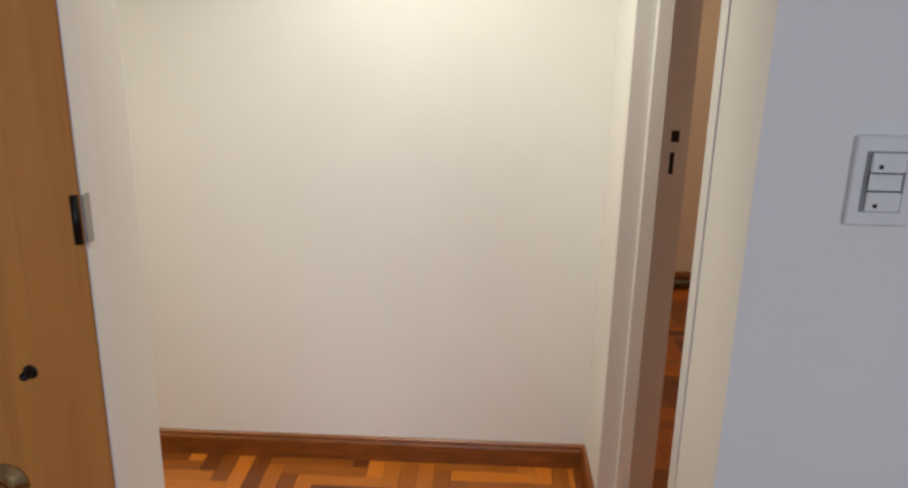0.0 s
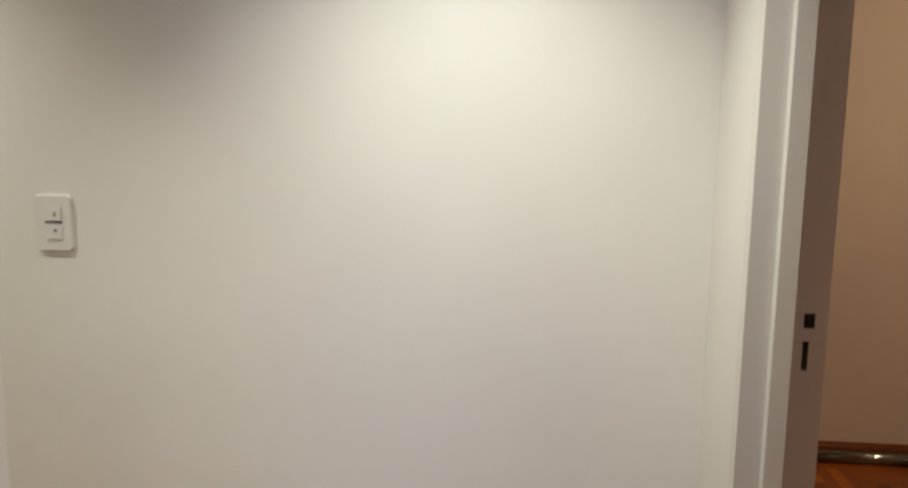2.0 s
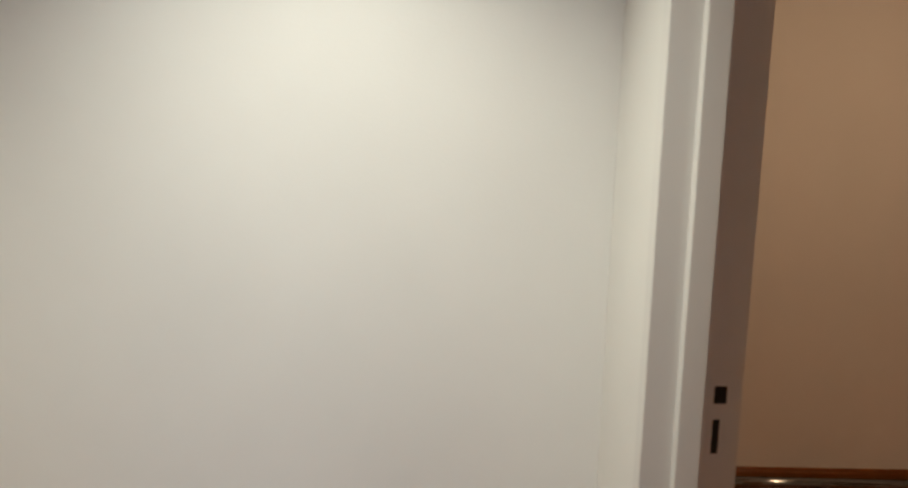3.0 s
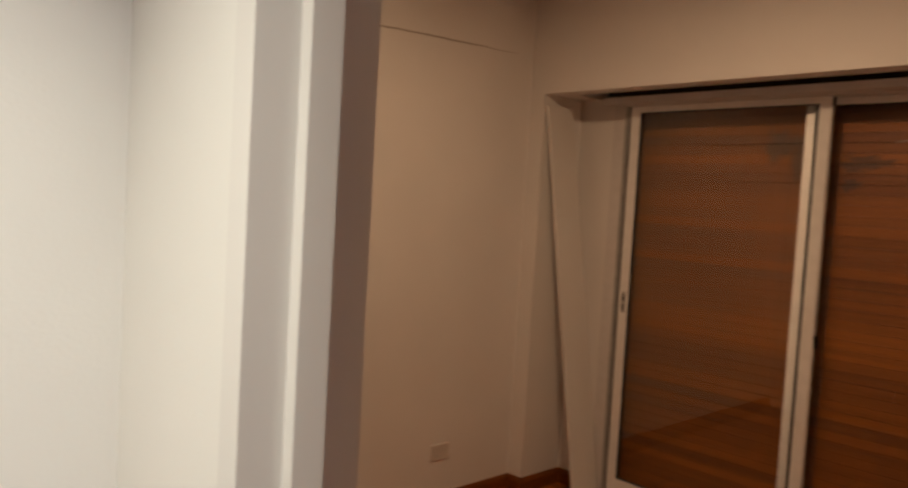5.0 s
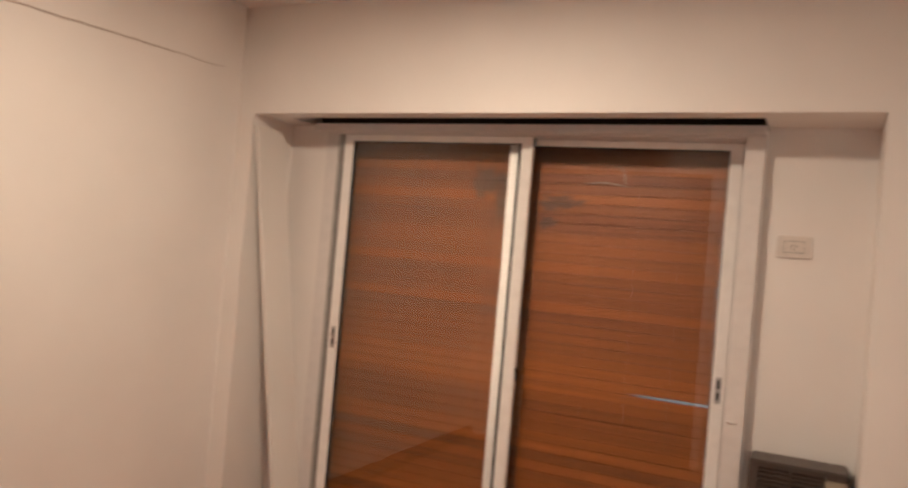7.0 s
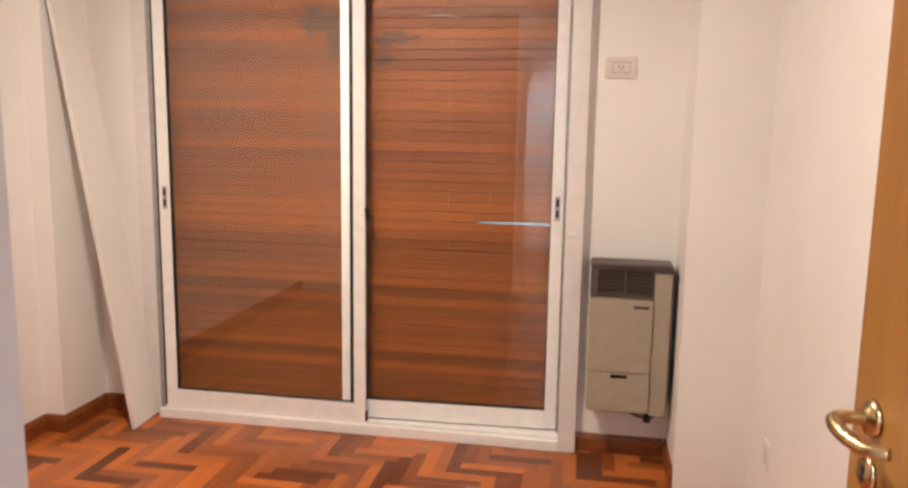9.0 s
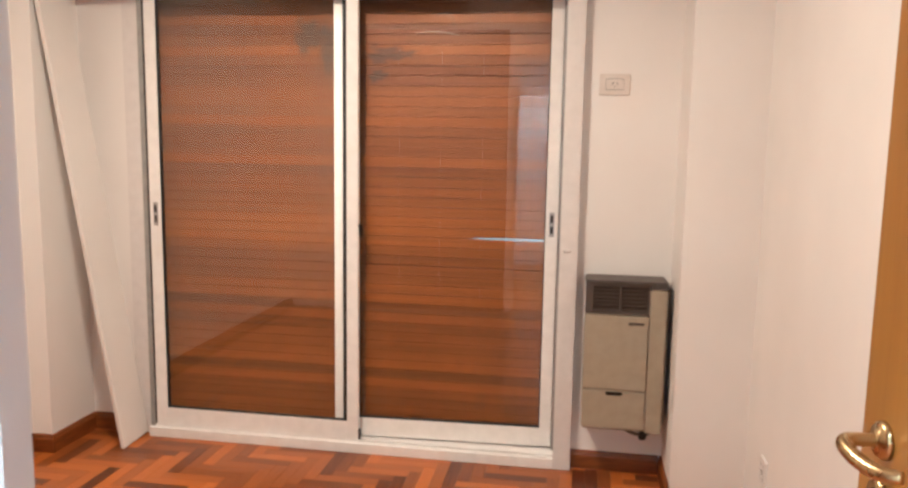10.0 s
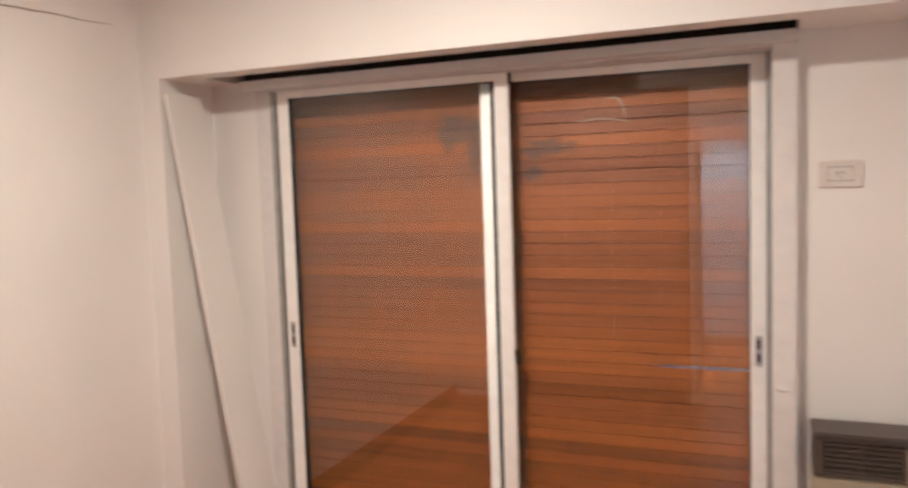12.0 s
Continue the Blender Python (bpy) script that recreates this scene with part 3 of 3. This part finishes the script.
def socket(name, m, w, h, r, label, category, kind, PLASTIC=PLASTIC):
    """A cover plate with its modules. kind: 'outlet', 'switch' or 'blank'."""
    p = thing(name, m.translation, label, category)
    plate = part("plate", rounded_plate(w, h, 0.009, r, m), PLASTIC, p)

    def piece(nm, x0, x1, y0, y1, d0, d1, mat, bev=0.0008):
        bm = boxes((x0, x1, y0, y1, d0, d1), bevel=bev)
        bmesh.ops.transform(bm, matrix=m, verts=bm.verts)
        return part(nm, bm, mat, plate)

    if kind == "outlet":
        piece("recess", -w * 0.30, w * 0.30, -h * 0.27, h * 0.27, 0.0085, 0.0094, GREY_PLASTIC)
        piece("module", -w * 0.285, w * 0.285, -h * 0.24, h * 0.24, 0.0088, 0.0104, PLASTIC)
        for sx2 in (-0.008, 0.008):
            hole = boxes((-0.0015, 0.0015, -0.005, 0.005, 0.0100, 0.0109))
            bmesh.ops.transform(hole, matrix=m @ pose(sx2, 0.003, 0, 0, 0, 28 if sx2 > 0 else -28), verts=hole.verts)
            part("pin_hole", hole, DARK, plate)
        piece("pin_hole", -0.0012, 0.0012, -0.012, -0.005, 0.0100, 0.0109, DARK, 0.0)
    elif kind == "switch":
        piece("recess", -w * 0.33, w * 0.33, -h * 0.34, h * 0.34, 0.0085, 0.0094, GREY_PLASTIC)
        for cy in (h * 0.215, -h * 0.215):
            piece("rocker", -w * 0.25, w * 0.29, cy - h * 0.105, cy + h * 0.105, 0.0088, 0.0135, PLASTIC, 0.0012)
            piece("pilot_mark", -w * 0.14, -w * 0.07, cy - h * 0.065, cy - h * 0.02, 0.0130, 0.0139, DARK, 0.0)
        piece("blank_module", -w * 0.26, w * 0.28, -h * 0.10, h * 0.10, 0.0088, 0.0112, PLASTIC, 0.0012)
    else:
        piece("rocker", -w * 0.24, w * 0.24, h * 0.04, h * 0.29, 0.0088, 0.0118, PLASTIC, 0.0012)
        piece("rocker", -w * 0.24, w * 0.24, -h * 0.29, -h * 0.02, 0.0088, 0.0118, PLASTIC, 0.0012)
        piece("pilot_mark", w * 0.02, w * 0.09, h * 0.12, h * 0.20, 0.0114, 0.0122, GREY_PLASTIC, 0.0)
        piece("pilot_mark", w * 0.02, w * 0.09, -h * 0.16, -h * 0.10, 0.0114, 0.0122, GREY_PLASTIC, 0.0)
        piece("gap", -w * 0.24, w * 0.24, -h * 0.015, h * 0.035, 0.0088, 0.0094, GREY_PLASTIC, 0.0)
    return p


socket("wall_outlet", on_wall(0.681, YB, 1.619, 180), 0.122, 0.084, 0.006, "aged ivory wall outlet in the niche above the heater", "outlet", "outlet", IVORY)
socket("wall_outlet", on_wall(XL, 2.185, 0.287, -90), 0.118, 0.078, 0.006, "aged ivory wall outlet low on the wall", "outlet", "outlet", IVORY)
socket("wall_outlet", on_wall(XR, 2.40, 0.292, 90), 0.076, 0.096, 0.006, "white wall outlet low beside the window", "outlet", "outlet")
socket("light_switch", on_wall(LX, 0.104, 1.194, -90), 0.071, 0.103, 0.004, "white double light switch with a grey surround", "switch", "switch")
socket("light_switch", on_wall(0.0, -1.490, 1.202, -90), 0.088, 0.132, 0.014, "white double light switch with rounded corners", "switch", "blank")

# bedroom door leaf, standing open
HINGE, SWING = (1.082, 0.150), 5.8
door_2 = thing("door_leaf", (HINGE[0], HINGE[1], 0.006), "honey-coloured veneered bedroom door standing open, brass lever handle", "door")
turn = Matrix.Translation((HINGE[0], HINGE[1], 0)) @ pose(0, 0, 0, 0, 0, SWING)


def turned(bm, m=turn):
    bmesh.ops.transform(bm, matrix=m, verts=bm.verts)
    return bm


leaf = part("leaf", turned(boxes((-0.038, 0.0, 0.004, 0.757, 0.006, 2.02), bevel=0.0015)), DOOR_WOOD, door_2)
ly, lz = 0.757 - 0.062, 1.0
rose = part("rosette", lathe([(0.0, 0), (0.026, 0), (0.026, 0.004), (0.022, 0.009), (0.014, 0.011), (0.013, 0.014), (0.0, 0.014)], turn @ pose(-0.038, ly, lz, 0, -90, 0)), BRASS, door_2, "polished brass rosette", True)
lever = smooth_path([(-0.050, ly, lz), (-0.078, ly, lz), (-0.091, ly - 0.005, lz - 0.001), (-0.096, ly - 0.020, lz - 0.004), (-0.092, ly - 0.050, lz - 0.010), (-0.080, ly - 0.080, lz - 0.013), (-0.062, ly - 0.098, lz - 0.010)])
part("lever", turned(tube(lever, [0.0085 + 0.0022 * math.sin(math.pi * i / (len(lever) - 1)) for i in range(len(lever))], 16)), BRASS, door_2, "curved brass lever handle", True)
esc = part("key_rosette", lathe([(0.0, 0), (0.024, 0), (0.024, 0.004), (0.020, 0.008), (0.0, 0.008)], turn @ pose(-0.038, ly, lz - 0.078, 0, -90, 0)), BRASS, door_2, "brass key escutcheon", True)
part("keyhole", turned(boxes((-0.0472, -0.0458, ly - 0.003, ly + 0.003, lz - 0.09, lz - 0.068))), DARK, esc)
part("lock_plate", turned(boxes((-0.028, -0.010, 0.7568, 0.7585, lz - 0.13, lz + 0.06))), BRASS, door_2)
for hz in (0.25, 1.05, 1.80):
    part("hinge", lathe([(0.0, 0), (0.006, 0), (0.006, 0.09), (0.0, 0.09)], pose(HINGE[0] + 0.004, HINGE[1] + 0.010, hz), 12), STEEL, door_2, "", True)

# closet front on the wall behind the camera
closet = thing("built_in_closet", (-0.85, 0.12, 0), "built-in closet with dark brown veneered doors", "closet")
part("frame", boxes((-1.36, -1.32, 0.11, 0.15, 0.0, 2.25), (0.02, 0.215, 0.152, 0.166, 0.0, 2.25), (-1.32, -0.12, 0.11, 0.15, 2.1, 2.25), (-1.32, -0.12, 0.11, 0.15, 0, 0.08), (-0.12, 0.02, 0.152, 0.166, 2.1, 2.25), (-0.12, 0.02, 0.152, 0.166, 0, 0.08), bevel=0.002), CLOSET_WOOD, closet)
for i in range(4):
    x0 = -1.32 + i * 0.335
    d = part("closet_door", boxes((x0 + 0.002, x0 + 0.333, 0.152, 0.172, 0.082, 2.098), bevel=0.002), CLOSET_WOOD, closet)
    part("knob", lathe([(0.0, 0), (0.006, 0), (0.006, 0.01), (0.013, 0.016), (0.011, 0.024), (0.0, 0.025)], pose(x0 + (0.305 if i % 2 == 0 else 0.03), 0.172, 1.0, -90, 0, 0), 16), BRASS, d, "", True)

# flush ceiling lamp
dome = thing("ceiling_lamp", DOME, "round flush ceiling lamp with an opal glass, lit", "lamp")
part("base_ring", lathe([(0.0, 0), (0.135, 0), (0.135, -0.008), (0.128, -0.010), (0.0, -0.010)], pose(*DOME)), PLASTIC, dome, "", True)
opal = part("diffuser", lathe([(0.122, -0.010), (0.122, -0.014), (0.112, -0.022), (0.085, -0.029), (0.045, -0.033), (0.0, -0.034)], pose(*DOME)), GLOW, dome, "glowing opal glass", True)
opal.visible_shadow = False

# ---- hall and living room things ----
for at in SPOTS:
    spot = tagged(thing("ceiling_spot", at, "small round recessed ceiling spot, lit", "lamp"), group="ceiling spots of the hall")
    part("ring", lathe([(0.036, 0), (0.050, 0), (0.050, -0.004), (0.046, -0.007), (0.038, -0.006), (0.036, 0.0)], pose(*at)), ALUMINIUM, spot, "", True)
    lens = part("lens", lathe([(0.0, 0), (0.035, 0), (0.035, -0.003), (0.0, -0.003)], pose(at[0], at[1], at[2] - 0.0005)), SPOT_GLOW, spot)
    lens.visible_shadow = False

hall_door = thing("hall_door", (1.29, OL, 0.008), "honey-coloured veneered door, closed, with a black knob and a brass knob", "door")
hleaf = part("leaf", boxes((1.246, LX + 0.004, OL - 0.79, OL - 0.003, 0.008, 2.04), bevel=0.0012), HALL_DOOR_WOOD, hall_door)
part("hinge", lathe([(0.0, 0), (0.005, 0), (0.005, 0.060), (0.0, 0.060)], pose(LX + 0.007, OL - 0.008, 1.092), 14), BLACK_METAL, hall_door, "dark steel hinge barrel", True)
part("hinge_leaf", boxes((LX - 0.012, LX + 0.004, OL - 0.001, OL + 0.0015, 1.092, 1.152), bevel=0.0005), STEEL, hall_door, "steel hinge leaf")
part("key_knob", lathe([(0.0, 0), (0.013, 0), (0.011, 0.003), (0.005, 0.006), (0.005, 0.011), (0.008, 0.016), (0.007, 0.022), (0.0, 0.024)], pose(LX + 0.004, -0.910, 0.919, 0, 90, 0) @ Matrix.Scale(0.75, 4)), BLACK_METAL, hall_door, "small black knob", True)
part("door_knob", lathe([(0.0, 0), (0.030, 0), (0.030, 0.004), (0.014, 0.008), (0.012, 0.022), (0.026, 0.032), (0.030, 0.046), (0.024, 0.054), (0.018, 0.050), (0.0, 0.046)], pose(LX + 0.004, -0.963, 0.754, 0, 90, 0)), BRASS, hall_door, "round brass knob", True)

# ---- floors: parquet in a herringbone along the walls ----
PL, PW, PN = 0.26, 0.052, 5


def piece_mesh(bm, x0, x1, y0, y1, turn90, uv):
    """One slightly chamfered block of parquet; the grain runs with its length."""
    c, top, low = 0.0005, 0.0, -0.008
    rings = [[(x0, y0, low), (x1, y0, low), (x1, y1, low), (x0, y1, low)],
             [(x0, y0, top - c), (x1, y0, top - c), (x1, y1, top - c), (x0, y1, top - c)],
             [(x0 + c, y0 + c, top), (x1 - c, y0 + c, top), (x1 - c, y1 - c, top), (x0 + c, y1 - c, top)]]
    vs = [[bm.verts.new(p) for p in ring] for ring in rings]
    faces = [bm.faces.new(vs[2])]
    for a, b in zip(vs, vs[1:]):
        for k in range(4):
            faces.append(bm.faces.new((a[k], a[(k + 1) % 4], b[(k + 1) % 4], b[k])))
    for f in faces:
        for l in f.loops:
            x, y = l.vert.co.x - x0, l.vert.co.y - y0
            l[uv].uv = (y, x) if turn90 else (x, y)


def parquet(name, x0, x1, y0, y1, label, near):
    """A herringbone floor in a rectangle; whole blocks inside the stretch 'near' are pieces of their own, at most 300."""
    floor = structure(name, boxes((x0, x1, y0, y1, -0.06, -0.0085)), SUBFLOOR, label, "floor")
    rest = bmesh.new()
    rest_uv = rest.loops.layers.uv.new("uv")
    g = 0.00035
    shared = []
    for t90 in (False, True):
        bm = bmesh.new()
        uv = bm.loops.layers.uv.new("uv")
        w, h = (PW, PL) if t90 else (PL, PW)
        piece_mesh(bm, -w / 2 + g, w / 2 - g, -h / 2 + g, h / 2 - g, t90, uv)
        me = bpy.data.meshes.new("parquet_block")
        bm.to_mesh(me)
        bm.free()
        me.materials.append(PARQUET_PIECE)
        shared.append(me)
    count = 0
    rng = random.Random(len(name))
    for k in range(int(x0 / PW) - 8, int(x1 / PW) + 2):
        for m in range(-14, 15):
            for t90 in (False, True):
                ax, ay = k * PW, (k + (1 if t90 else 0)) * PW + 2 * PN * PW * m
                bx, by = (ax + PW, ay + PL) if t90 else (ax + PL, ay + PW)
                cx0, cx1, cy0, cy1 = max(ax, x0), min(bx, x1), max(ay, y0), min(by, y1)
                if cx1 - cx0 < 0.004 or cy1 - cy0 < 0.004:
                    continue
                whole = cx1 - cx0 > bx - ax - 1e-6 and cy1 - cy0 > by - ay - 1e-6
                inside = near[0] < (ax + bx) / 2 < near[1] and near[2] < (ay + by) / 2 < near[3]
                if whole and inside and count < 300:
                    count += 1
                    ob = new("parquet_block", shared[t90])
                    ob.parent = floor
                    at = Vector(((ax + bx) / 2, (ay + by) / 2, rng.uniform(-0.0003, 0.0001)))
                    ob.location = at - PLACE[floor]
                    ob.rotation_euler = (rng.uniform(-0.0006, 0.0006), rng.uniform(-0.0006, 0.0006), 0)
                else:
                    piece_mesh(rest, cx0 + g, cx1 - g, cy0 + g, cy1 - g, t90, rest_uv)
    ob = link("parquet_blocks", rest, PARQUET, floor)
    tagged(ob, kind="stuff")
    return floor


parquet("floor_hall", 0.0, LX, -2.4, YD, "red-brown varnished parquet of the hall in herringbone", (-0.1, 1.0, -1.5, 0))
parquet("floor_bedroom", XL, XR, YD, 3.1, "red-brown varnished parquet of the bedroom in herringbone", (-1.6, 0.9, 1.75, 2.95))
parquet("floor_living", LX, 4.6, -3.0, 3.0, "red-brown varnished parquet of the living room", (9, 9, 9, 9))
